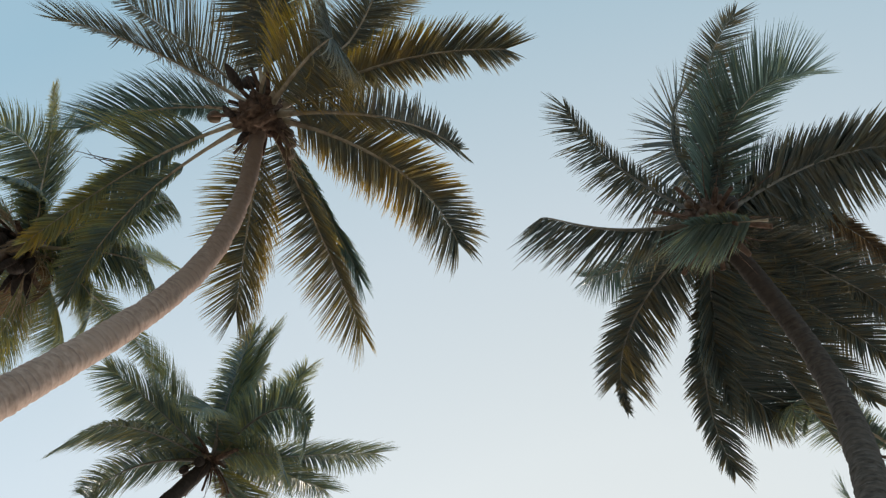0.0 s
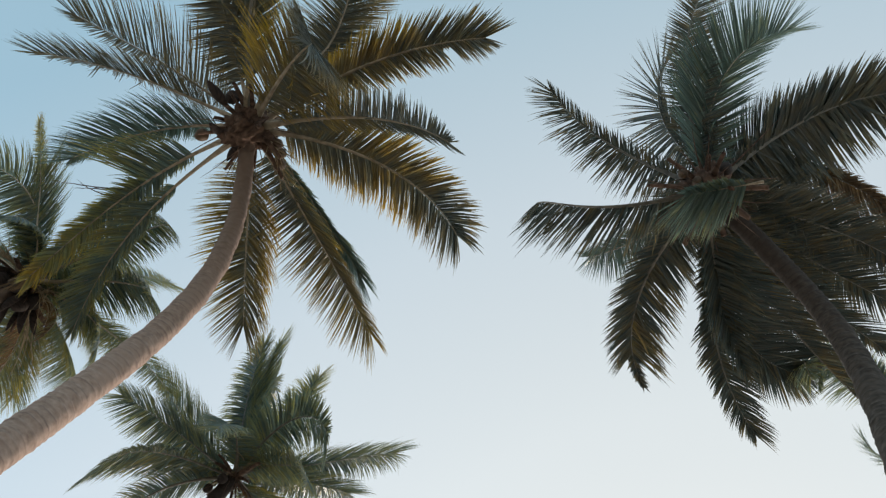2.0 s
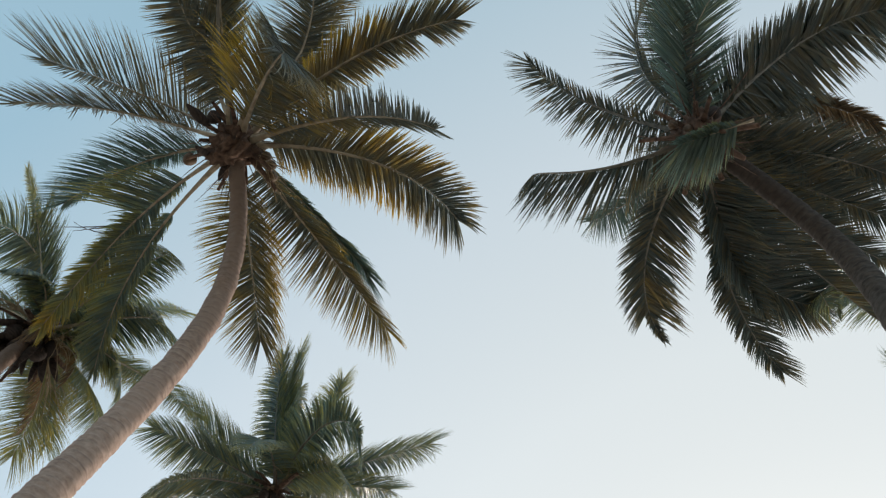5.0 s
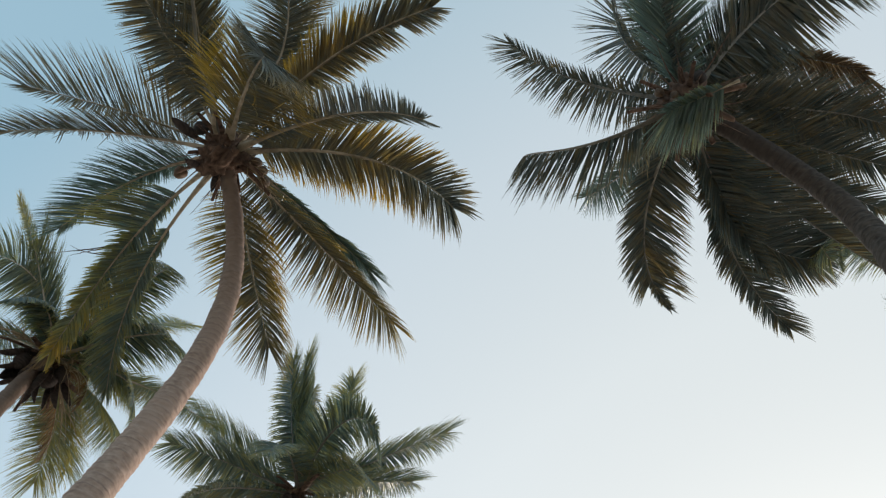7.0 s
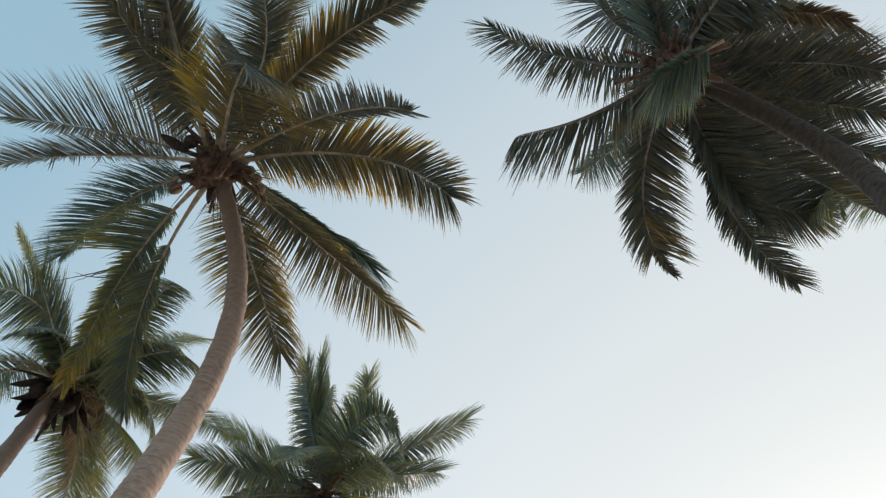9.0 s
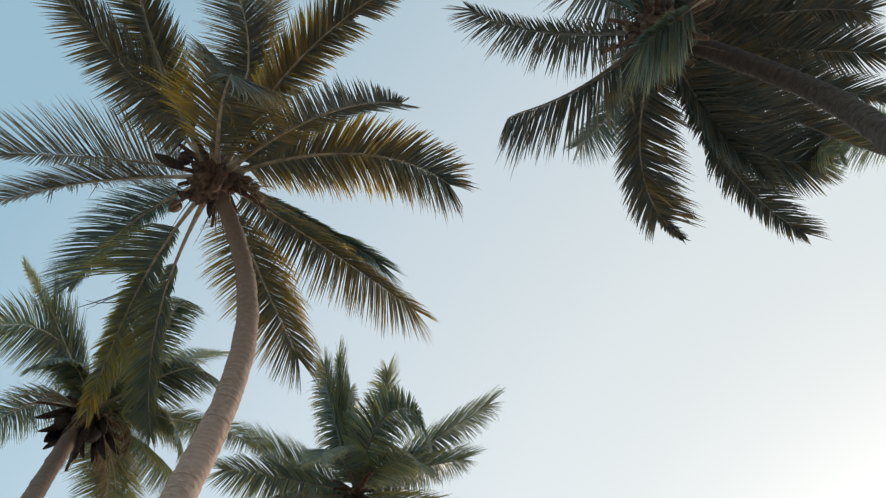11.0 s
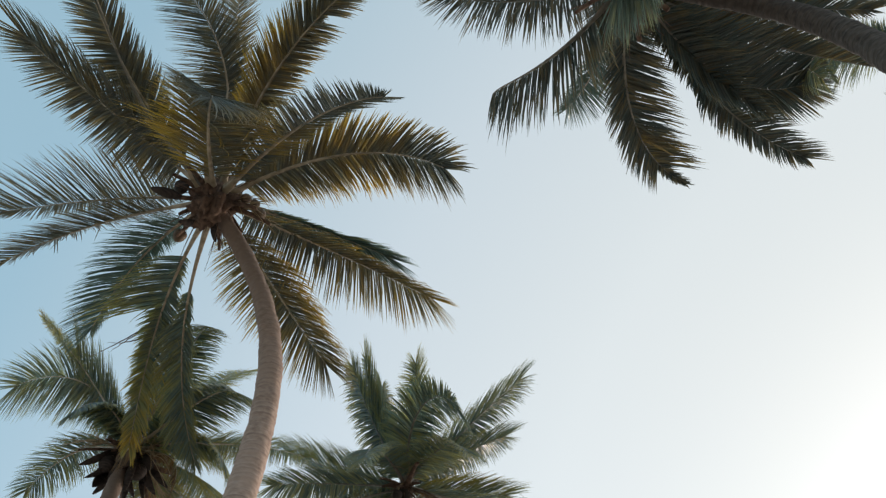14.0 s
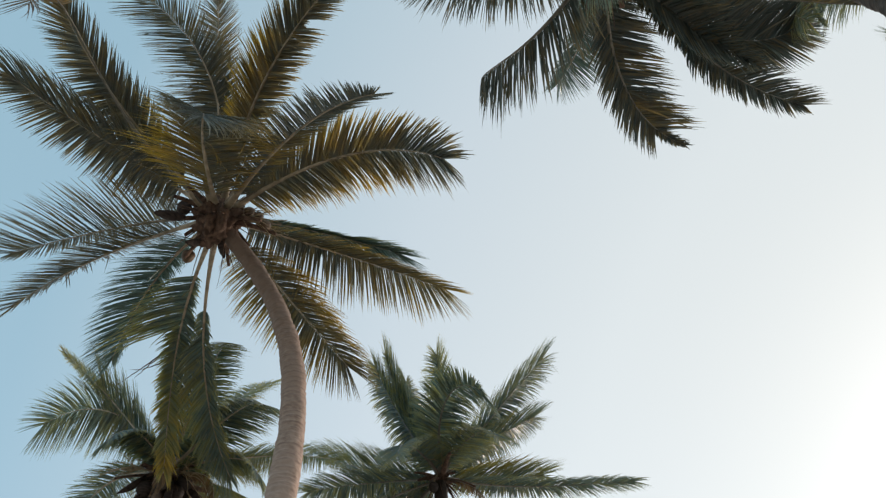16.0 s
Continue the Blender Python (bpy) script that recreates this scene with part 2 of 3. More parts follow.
def dead_frond(root, azimuth, rise, length, droop, leaf=0.4):
    """A dry brown leaf that hangs against the trunk."""
    ob = frond(root, azimuth, rise, length, droop, 15, age=0.85, tip=1.0, vee=(-30, -30), hang=70, leaf=leaf, pairs=46, bare=0.25, spread=0.7)
    return tagged(ob, "dry brown hanging frond")


def frond(root, azimuth, rise, length, droop, swerve, late=1.6, flick=0.0, hook=0.0, roll=0.0, vee=(6, 6), sides=(1.0, 1.0), age=None, tip=None, hang=None,
          leaf=None, bare=None, pairs=235, spread=0.93, taper=0.0, edge=None, wide=1.0, split=False, start=None, dry=False, tone_and_light=False, torn=(), patch=(), loose=1.0, label=""):
    """One feather leaf: a midrib that leaves the crown at azimuth and rise, sinks by droop (the later, the higher late) and veers by swerve (degrees);
    flick lifts and hook turns the very end. Two rows of narrow folded leaflets: roll turns the whole blade, vee lifts and sides scales each row,
    hang bends them down; torn: (row, from, to, scale) where a stretch of one row is short or gone; patch: (row, from, to, age) where it is drier or greener."""
    crown, mat, d, rng = PALM[root.name]
    # paler leaf colour, partly painted sky light on hanging and fanned fronds
    mat = LEAF_MID if tone_and_light else mat
    age = d["age"] if age is None else age
    tip = age + 0.05 if tip is None else tip
    hang, leaf, edge, bare = (d[k] if v is None else v for k, v in (("hang", hang), ("leaf", leaf), ("edge", edge), ("bare", bare)))
    n, cut = 40, 37              # the last leaflets reach on past the end of the midrib
    pts = [Vector(start) if start else crown.copy()]
    for i in range(n):
        s = (i + 0.5) / n
        e, a = radians(rise - droop * s ** late + flick * s ** 4), radians(azimuth + swerve * s ** 1.6 + hook * s ** 4)
        pts.append(pts[-1] + Vector((math.cos(e) * math.sin(a), math.cos(e) * math.cos(a), math.sin(e))) * length / n)
    pts, n = pts[:cut + 1], cut
    girth = min(1.0, length / 3)
    radii = [girth * (0.032 * (1 - i / n) ** 1.3 + 0.005 + 0.034 * max(0, 1 - i / (0.24 * n)) ** 1.5) for i in range(n + 1)]
    stem = mesh_part("frond", tube_mesh(pts, radii, 8, 0.7, "frond"), RACHIS_DARK if dry or mat is LEAF_DEEP or root is palm_c else RACHIS, root, label)
    # a steady side direction along the midrib
    side = Vector((math.cos(radians(azimuth)), -math.sin(radians(azimuth)), 0))
    frames = []
    for i in range(n + 1):
        t = (pts[min(i + 1, n)] - pts[max(i - 1, 0)]).normalized()
        side = (side - t * side.dot(t)).normalized()
        frames.append((t, side.copy()))
    verts, faces, ages, single = [], [], [], []
    turn = radians(roll)
    # leaflets cling together in small bunches, each row with bunches of its own
    bunch = {}
    for sgn in (-1, 1):
        k, marks = 0, []
        while k < pairs:
            size = rng.choice((1, 2, 2, 3, 4, 5, 7, 9))
            tilt, sag = rng.uniform(-1, 1), rng.uniform(-1, 1)
            marks += [((j + 0.5) / size * 2 - 1 if size > 1 else 0.0, size, tilt, sag) for j in range(size)]
            k += size
        bunch[sgn] = marks
    down = Vector((0, 0, -1))
    for k in range(pairs):
        q = (k + 0.5) / pairs
        for row, sgn in enumerate((-1, 1)):
            s = bare + (1 - bare) * min(1, max(0, q + rng.uniform(-0.35, 0.35) / pairs))
            f = min(s * n, n - 0.001)
            i = int(f)
            p = pts[i].lerp(pts[i + 1], f - i)
            t, sd = frames[i]
            nm = sd.cross(t)
            twist = turn * min(1, s * 1.6)
            sd, nm = sd * math.cos(twist) + nm * math.sin(twist), nm * math.cos(twist) - sd * math.sin(twist)
            at, many, tilt, sag = bunch[sgn][k]
            angle = radians((76 - 30 * q ** 1.1) * spread * (1 - 0.6 * q ** 14) + loose * (0.12 * many * at + 1.6 * tilt + 2.4 * rng.uniform(-1, 1)))
            lift = radians(vee[row] + loose * (3.5 * sag + 4 * rng.uniform(-1, 1)))
            size = leaf * min(1.0, 0.5 + 2.0 * q) * (1 - 0.05 * q - 0.2 * q ** 8)
            size *= rng.uniform(0.84, 1.1) * (1 + 0.07 * tilt) * sides[row] * (1 + taper * (0.5 - q))
            for which, a, b, scale in torn:
                if which == row and a <= q < b:
                    size *= scale * rng.uniform(0.8, 1.2)
            if size < 0.08 * leaf:
                continue
            if rng.random() < 0.06:
                size *= rng.uniform(0.3, 0.8)
                lift -= radians(rng.uniform(0, 50))
            way = t * math.cos(angle) + (sd * sgn * math.cos(lift) + nm * math.sin(lift)) * math.sin(angle)
            width = 0.0078 * wide * (0.72 + 0.36 * math.sin(math.pi * min(1, q + 0.12))) * rng.uniform(0.8, 1.15)
            bend = radians(hang * (1 + 0.3 * sag * loose) * (1 - 0.6 * q ** 8) * rng.uniform(0.75, 1.25))
            kink = rng.randint(2, 4) if rng.random() < 0.05 * loose else 9
            line, w = [p], way.copy()
            for j in range(5):
                line.append(line[-1] + w * size * (0.05, 0.25, 0.25, 0.25, 0.2)[j])
                axis = w.cross(down)
                if axis.length > 0.02:
                    more = bend / 4 * (0.6 + 0.27 * j) + (radians(60) if j == kink else 0)
                    w = Matrix.Rotation(min(more, w.angle(down)), 3, axis.normalized()) @ w
            across = way.cross(nm).normalized()
            up = across.cross(way).normalized()
            lean = rng.uniform(-0.5, 0.5)
            across = across * math.cos(lean) + up * math.sin(lean)
            up = across.cross(way).normalized()
            b = len(verts)
            local = []
            for j, (wd, fold) in enumerate(((0.4, 0.2), (1.1, 0.4), (1.3, 0.5), (1.0, 0.45), (0.55, 0.35))):
                h = width * wd
                local += [line[j] - across * h - up * h * fold, line[j].copy(), line[j] + across * h - up * h * fold]
            local.append(line[5])
            fc = []
            for j in range(4):
                o = 3 * j
                fc += [(o, o + 1, o + 4, o + 3), (o + 1, o + 2, o + 5, o + 4)]
            fc += [(12, 13, 15), (13, 14, 15)]
            base_age = age + (tip - age) * q ** 2.2 + 0.06 * tilt
            for which, first, last, more in patch:
                if which == row and first <= q + 0.02 * tilt < last:
                    base_age += more
            dry_edge = edge * (1 - 0.75 * q ** 4)
            ag = [base_age + dry_edge * 1.6 * (j // 3 / 4.6) ** 1.8 for j in range(15)] + [base_age + dry_edge * 1.8]
            if split:
                single.append((local, fc, ag))
            else:
                verts += local
                faces += [tuple(b + x for x in g) for g in fc]
                ages += ag
    for local, fc, ag in single or [(verts, faces, ages)]:
        me = bpy.data.meshes.new("leaflet" if split else "blade")
        me.from_pydata([tuple(v) for v in local], [], fc)
        me.attributes.new("age", "FLOAT", "POINT").data.foreach_set("value", ag)
        mesh_part("leaflet" if split else "blade", me, mat, stem, smooth=False)
    return stem


def coconut(root, place, size, tone="HUSK"):
    """A three-sided nut that hangs by a short stalk from the crown."""
    crown = PALM[root.name][0]
    bm = bmesh.new()
    bmesh.ops.create_uvsphere(bm, u_segments=18, v_segments=12, radius=1.0)
    c = Vector(place)
    for v in bm.verts:
        q = v.co.copy()
        a = math.atan2(q.y, q.x)
        k = 1 + 0.07 * math.cos(3 * a) * (1 - abs(q.z)) + 0.05 * noise.noise(q * 2 + c)
        v.co = c + Vector((q.x * k * size, q.y * k * size, (q.z * 1.22 - 0.12 * q.z * q.z) * size))
    # nuts in shade take the dark sheath colour, so their shade is painted
    nut = part("coconut", bm, HUSK if tone == "HUSK" else SPATHE, root, "brown coconut" if tone == "HUSK" else "coconut coloured dark as if in shade")
    top = c + Vector((0, 0, size * 1.1))
    pts = [top.lerp(crown, i / 6) + Vector((0, 0, 0.12 * math.sin(math.pi * i / 6))) for i in range(6)]
    mesh_part("stalk", tube_mesh(pts, [0.012 + 0.004 * i for i in range(6)], 6), STRAW, nut)


def spathe(root, start, end, width):
    """A dried, boat-shaped flower sheath."""
    a, b = Vector(start), Vector(end)
    crown = PALM[root.name][0]
    way = b - a
    s = way.cross(Vector((0.2, 0.1, 1))).normalized()
    u = s.cross(way).normalized()
    verts, faces = [], []
    for i in range(13):
        q = i / 12
        h = width * math.sin(math.pi * min(1, q * 0.9 + 0.1)) ** 0.8 + 0.006
        m = a.lerp(b, q) + u * (-0.22 * way.length * q * (1 - q))
        for k in range(7):
            x = -1 + k / 3
            verts.append(m + s * h * x * 0.9 + u * h * (0.75 * x * x - 0.4))
    for i in range(12):
        for k in range(6):
            o = i * 7 + k
            faces.append((o, o + 1, o + 8, o + 7))
    me = bpy.data.meshes.new("spathe")
    me.from_pydata([tuple(v) for v in verts], [], faces)
    ob = mesh_part("spathe", me, SPATHE, root, "dark dried flower sheath")
    solid = ob.modifiers.new("thickness", "SOLIDIFY")
    solid.thickness = 0.012
    pts = [a.lerp(crown, i / 5) for i in range(6)]
    mesh_part("stalk", tube_mesh(pts, [0.03 + 0.002 * i for i in range(6)], 7), FIBRE, ob)


def flower_stalk(root, azimuth, rise, reach, strings=14):
    """A spent flower branch: a short stem with many thin straw-coloured strings."""
    crown, leaf, d, rng = PALM[root.name]
    e, a = radians(rise), radians(azimuth)
    way = Vector((math.cos(e) * math.sin(a), math.cos(e) * math.cos(a), math.sin(e)))
    pts = [crown + way * reach * 0.6 * i / 6 + Vector((0, 0, -0.25 * reach * (i / 6) ** 2)) for i in range(7)]
    stem = mesh_part("flower_stalk", tube_mesh(pts, [0.03 - 0.003 * i for i in range(7)], 7), STRAW, root, "spent straw-coloured flower branch")
    for k in range(strings):
        p = pts[3 + k % 4]
        w = (way + 0.7 * Vector([rng.uniform(-1, 1) for _ in range(3)])).normalized()
        l = [p + w * reach * 0.55 * j / 6 + Vector((0, 0, -0.5 * reach * 0.55 * (j / 6) ** 2)) for j in range(7)]
        mesh_part("string", tube_mesh(l, [0.009 - 0.001 * j for j in range(7)], 5), STRAW, stem)


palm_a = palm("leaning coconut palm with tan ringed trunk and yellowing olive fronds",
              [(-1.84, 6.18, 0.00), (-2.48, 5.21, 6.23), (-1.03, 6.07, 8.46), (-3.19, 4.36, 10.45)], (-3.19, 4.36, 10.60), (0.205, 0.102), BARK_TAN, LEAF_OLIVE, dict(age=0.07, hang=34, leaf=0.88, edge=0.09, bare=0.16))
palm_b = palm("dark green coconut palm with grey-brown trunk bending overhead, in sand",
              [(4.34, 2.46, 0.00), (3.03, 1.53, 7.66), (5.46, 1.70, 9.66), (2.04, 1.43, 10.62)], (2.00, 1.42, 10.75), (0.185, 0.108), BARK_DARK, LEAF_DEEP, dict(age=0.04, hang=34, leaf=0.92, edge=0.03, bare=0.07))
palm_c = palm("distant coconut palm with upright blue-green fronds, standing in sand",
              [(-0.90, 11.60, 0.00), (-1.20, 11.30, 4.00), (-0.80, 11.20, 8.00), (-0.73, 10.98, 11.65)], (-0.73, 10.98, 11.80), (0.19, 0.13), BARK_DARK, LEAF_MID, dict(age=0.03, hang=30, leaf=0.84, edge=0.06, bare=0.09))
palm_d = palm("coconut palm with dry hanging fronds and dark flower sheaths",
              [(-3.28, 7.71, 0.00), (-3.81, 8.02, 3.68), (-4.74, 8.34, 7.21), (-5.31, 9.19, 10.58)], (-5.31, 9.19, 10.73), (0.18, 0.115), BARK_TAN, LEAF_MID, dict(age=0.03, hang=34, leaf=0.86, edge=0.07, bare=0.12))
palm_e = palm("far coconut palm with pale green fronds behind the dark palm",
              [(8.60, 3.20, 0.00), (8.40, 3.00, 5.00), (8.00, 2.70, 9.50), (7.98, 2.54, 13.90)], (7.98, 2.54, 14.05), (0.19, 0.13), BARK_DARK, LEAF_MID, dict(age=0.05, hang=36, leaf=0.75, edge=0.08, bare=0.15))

for root, size in ((palm_a, 0.31), (palm_b, 0.28), (palm_c, 0.13), (palm_d, 0.27), (palm_e, 0.3)):
    crown_base(root, size)

# fronds: azimuth, rise, length, droop, swerve, late, flick, hook
frond(palm_a, 119.3, -3.5, 4.16, 63.0, -26.3, 1.49, 7, 0, roll=20, vee=(-10, 10), sides=(0.9, 0.9), bare=0.13, spread=0.8, age=0.02, tip=-0.06, edge=0.26, wide=1.3, pairs=280, split=True, patch=[(1, 0.15, 0.75, 0.1), (0, 0.4, 0.66, 0.14)], label='yellowing frond with golden leaflet tips')
frond(palm_a, 137.4, -16.5, 4.31, 45.5, -23.3, 1.55, 4, 3, roll=-20, vee=(20, 0), sides=(0.45, 0.75), hang=10, spread=0.85, bare=0.14, age=0.0, tip=-0.02, edge=0.1, patch=[(1, 0.3, 0.42, 0.1), (0, 0.2, 0.5, 0.2)], wide=1.15)
frond(palm_a, 156.6, 11.0, 3.96, 50.4, -40.4, 1.59, 0, 14, roll=10, vee=(0, 20), sides=(0.6, 0.75), spread=0.8, bare=0.3, age=0.06, tip=0.06, edge=0.16, wide=1.2, patch=[(1, 0.0, 0.45, 0.14), (0, 0.15, 0.5, 0.04)], torn=[(0, 0.7, 0.76, 0.3)], label='yellowing frond with golden leaflet tips')
frond(palm_a, 174.4, -19.0, 3.28, 62.9, -54.4, 1.65, -1, -5, roll=10, vee=(10, 10), sides=(1.2, 0.9), age=0.06, tip=-0.02, edge=0.3, hang=45, bare=0.14, leaf=1.0, wide=1.2, torn=[(1, 0.0, 0.25, 1.3)], patch=[(1, 0.0, 0.45, 0.15), (1, 0.6, 1.0, -0.1)], label='short olive frond drying to gold')
frond(palm_a, -170.1, 58.2, 4.12, 15.5, -14.7, 1.63, 1, 2, roll=10, vee=(10, 10), sides=(0.6, 0.75), bare=0.2, age=0.05)
frond(palm_a, -177.6, 63.0, 4.36, 71.6, 49.8, 1.72, -4, 8, vee=(0, 10), sides=(0.75, 0.9), bare=0.2, age=0.02, wide=0.9)
frond(palm_a, -127.6, 34.0, 4.24, 20.8, -44.9, 1.65, 0, -0, roll=-10, vee=(0, 10), sides=(0.75, 0.75), bare=0.2, age=0.03, edge=0.05, wide=1.5)
frond(palm_a, -110.2, 38.1, 4.37, 39.4, -23.9, 1.59, 5, -7, roll=10, vee=(0, 0), sides=(1.1, 0.9), bare=0.2, age=0.03, edge=0.05, wide=1.6)
frond(palm_a, -73.2, 34.9, 4.39, 57.9, -12.5, 1.57, 1, -2, roll=10, vee=(20, 30), sides=(1.2, 0.6), bare=0.2, age=0.04, hang=12, pairs=190, wide=1.1, loose=1.3)
frond(palm_a, -69.3, 23.3, 4.49, 44.3, -0.1, 1.66, -1, 7, roll=30, vee=(0, 40), sides=(0.75, 0.75), bare=0.24, age=0.05, hang=15)
frond(palm_a, -52.0, 25.4, 3.92, 58.2, 21.3, 1.59, 1, 5, roll=10, vee=(-10, 0), sides=(0.9, 0.3), bare=0.22, age=-0.14, tip=-0.05, tone_and_light=True)
frond(palm_a, -34.2, 10.6, 4.69, 70.3, 38.1, 1.62, -3, -1, vee=(-10, 0), sides=(1.2, 0.45), age=0.03, tip=0.36, edge=0.16, bare=0.27, hang=40, leaf=1.05, wide=1.4, pairs=250, torn=[(0, 0.3, 1.0, 0.26), (1, 0.0, 0.2, 0.5)], patch=[(1, 0.1, 0.55, -0.1)], tone_and_light=True, label='old frond drying to gold at the end')
frond(palm_a, -24.2, 3.1, 4.83, 37.3, 41.2, 1.58, 6, 9, vee=(0, 0), sides=(0.75, 0.75), tone_and_light=True, age=-0.06, tip=0.04, edge=0.16, bare=0.36, hang=55, wide=1.15, pairs=190, spread=0.7, torn=[(0, 0.0, 0.15, 0.5), (1, 0.0, 0.2, 0.4), (1, 0.2, 1.0, 0.6)], patch=[(0, 0.3, 0.6, 0.1), (1, 0.7, 0.9, 0.08)])
frond(palm_a, 11.1, 25.2, 3.98, 41.4, 24.0, 1.64, 1, 1, vee=(10, 0), sides=(1.1, 1.1), bare=0.2, hang=55, age=0.05, tip=0.08, edge=0.36, wide=1.2, label='yellowing frond with golden leaflet tips')
frond(palm_a, 44.6, 30.1, 4.34, 32.8, 20.2, 1.70, -1, -3, vee=(0, -20), sides=(1.1, 0.75), bare=0.12, wide=1.15, age=0.02, tip=0.26, edge=0.2, hang=40)
frond(palm_a, 48.4, 42.6, 3.35, 52.9, 17.7, 1.54, 2, 4, roll=-10, vee=(10, -20), sides=(0.9, 0.75), bare=0.2, age=-0.03, tip=-0.08, edge=0.1, hang=16, spread=0.75, wide=1.2, tone_and_light=True, torn=[(1, 0.0, 0.6, 0.4)])
frond(palm_a, -133.5, 17.0, 4.66, 131.6, -108.5, 3.35, -47, 40, age=0.75, tip=0.95, bare=0.8, leaf=0.6, pairs=40, hang=50, dry=True, label='bare stalk with dead brown end')

frond(palm_b, -58.8, 52.5, 3.57, 32.2, -42.7, 1.62, 4, -11, roll=-10, vee=(0, 10), sides=(0.3, 0.75), loose=2.4, pairs=210, hang=35, wide=1.2)
frond(palm_b, -37.4, 95.0, 4.26, 92.5, -144.8, 1.58, -3, -20, roll=-20, vee=(-10, 0), sides=(0.75, 1.4), wide=1.3)
frond(palm_b, -125.5, 54.7, 4.20, 14.5, -44.4, 1.63, 1, -21, roll=-10, vee=(10, 0), sides=(0.6, 0.45), wide=1.2)
frond(palm_b, -140.7, 59.7, 3.92, 25.3, -96.3, 1.65, 0, -10, roll=10, vee=(-20, -50), sides=(0.75, 1.1), wide=1.3, edge=0.0, tone_and_light=True, age=-0.05)
frond(palm_b, 156.4, 48.0, 4.31, 25.7, -35.1, 1.66, -1, -8, roll=-10, vee=(10, -10), sides=(1.1, 0.75), torn=[(1, 0.0, 0.25, 0.45)], wide=2.5, loose=1.4, pairs=240, split=True)
frond(palm_b, 129.5, 74.3, 4.14, 105.2, -41.3, 1.53, -4, -2, roll=-20, vee=(0, -10), sides=(1.1, 0.3), age=0.02, tip=0.1, edge=0.1, wide=1.8, patch=[(0, 0.72, 1.0, 0.84), (1, 0.72, 1.0, 0.84), (0, 0.3, 0.7, 0.06)], label='green frond with dry orange-brown end')
frond(palm_b, 93.3, 45.2, 4.15, 34.1, 21.4, 1.70, -2, -14, vee=(20, 10), sides=(0.75, 0.45), wide=1.4)
frond(palm_b, 99.0, 40.1, 4.18, 19.2, 6.2, 1.69, -3, -20, vee=(0, -10), sides=(0.6, 0.75), age=0.06, wide=1.5)
frond(palm_b, -39.0, -14.0, 2.90, 73.6, -81.8, 1.56, -1, -4, roll=20, vee=(-30, 0), sides=(0.6, 0.9), hang=50, wide=1.4, loose=2.2, pairs=190, torn=[(0, 0.0, 1.0, 0.1)])
frond(palm_b, 1.2, 35.3, 2.85, -2.4, -27.9, 1.59, 3, 1, vee=(-10, 0), sides=(0.45, 0.75), hang=40, age=-0.04, tip=-0.05, edge=0.04, tone_and_light=True)
frond(palm_b, 7.1, 20.8, 4.11, 7.3, 51.4, 1.62, 1, 14, roll=10, vee=(-20, 10), sides=(0.6, 0.9), wide=1.6, loose=1.3, spread=0.8, torn=[(0, 0.8, 1.0, 0.3), (1, 0.82, 1.0, 0.3)], patch=[(1, 0.55, 0.8, 0.14), (1, 0.3, 0.42, 0.1)])
frond(palm_b, 40.8, 19.1, 4.38, 25.3, 22.1, 1.61, 4, 17, vee=(-10, 0), sides=(0.45, 0.75), bare=0.14, torn=[(0, 0.0, 0.4, 0.5)], wide=1.5, hang=50, loose=1.4, taper=0.4)
frond(palm_b, 43.8, 17.5, 4.44, -13.2, 54.0, 1.59, 8, 19, roll=20, vee=(-50, 0), sides=(0.75, 1.1), wide=1.75, bare=0.16, pairs=240, loose=0.6, age=-0.02, patch=[(0, 0.82, 0.92, 0.14)])
frond(palm_b, 61.4, 32.5, 4.32, 66.7, 34.3, 1.63, -2, -6, roll=30, vee=(-30, -10), sides=(0.3, 0.75), age=0.1, wide=1.3, spread=0.8, torn=[(0, 0.4, 1.0, 0.1)], patch=[(1, 0.2, 0.5, 0.12)])
frond(palm_b, 80.7, 43.1, 4.27, 53.7, 31.2, 1.70, -3, -11, roll=10, vee=(0, -10), sides=(0.6, 0.75), wide=1.5)
frond(palm_b, 71.7, 38.2, 4.29, 60.8, 32.8, 1.65, -2, -7, vee=(10, 0), sides=(0.3, 0.6), wide=1.5)
frond(palm_b, 86.5, 48.1, 3.98, 42.3, 47.1, 2.03, -8, -27)
frond(palm_b, 61.7, 40.5, 3.78, 47.0, 19.7, 1.67, 4, -20, age=0.06, tip=0.12, leaf=0.75)
frond(palm_b, -40.8, -0.3, 0.91, 26.7, -7.6, 1.60, -1, -2, age=-0.06, tip=-0.02, edge=0.08, vee=(-15, -15), leaf=0.74, hang=30, spread=0.85, pairs=110, bare=0.22, wide=1.0, sides=(0.3, 1.0), tone_and_light=True, label='short pale green frond fanned out', start=(2.30, 0.91, 10.25))

frond(palm_c, -94.7, 63.4, 4.01, -9.7, -4.9, 1.59, 1, -0, vee=(20, -10), sides=(0.9, 1.2), tip=0.2, wide=1.7, spread=0.68)
frond(palm_c, -102.4, 67.1, 4.12, -11.8, -4.9, 1.58, 1, -0, vee=(10, 10), sides=(1.1, 0.9), tip=0.2, wide=1.7, spread=0.6)
frond(palm_c, -70.9, 73.8, 3.61, -5.7, 0.7, 1.60, 3, 0, roll=10, vee=(0, 20), sides=(1.1, 0.9), tip=0.15, wide=1.7, spread=0.68)
frond(palm_c, -143.8, 95.6, 4.11, 18.0, -4.2, 1.59, 2, -1, roll=10, vee=(-10, 0), sides=(0.9, 1.1), tip=0.22, wide=1.6, spread=0.68)
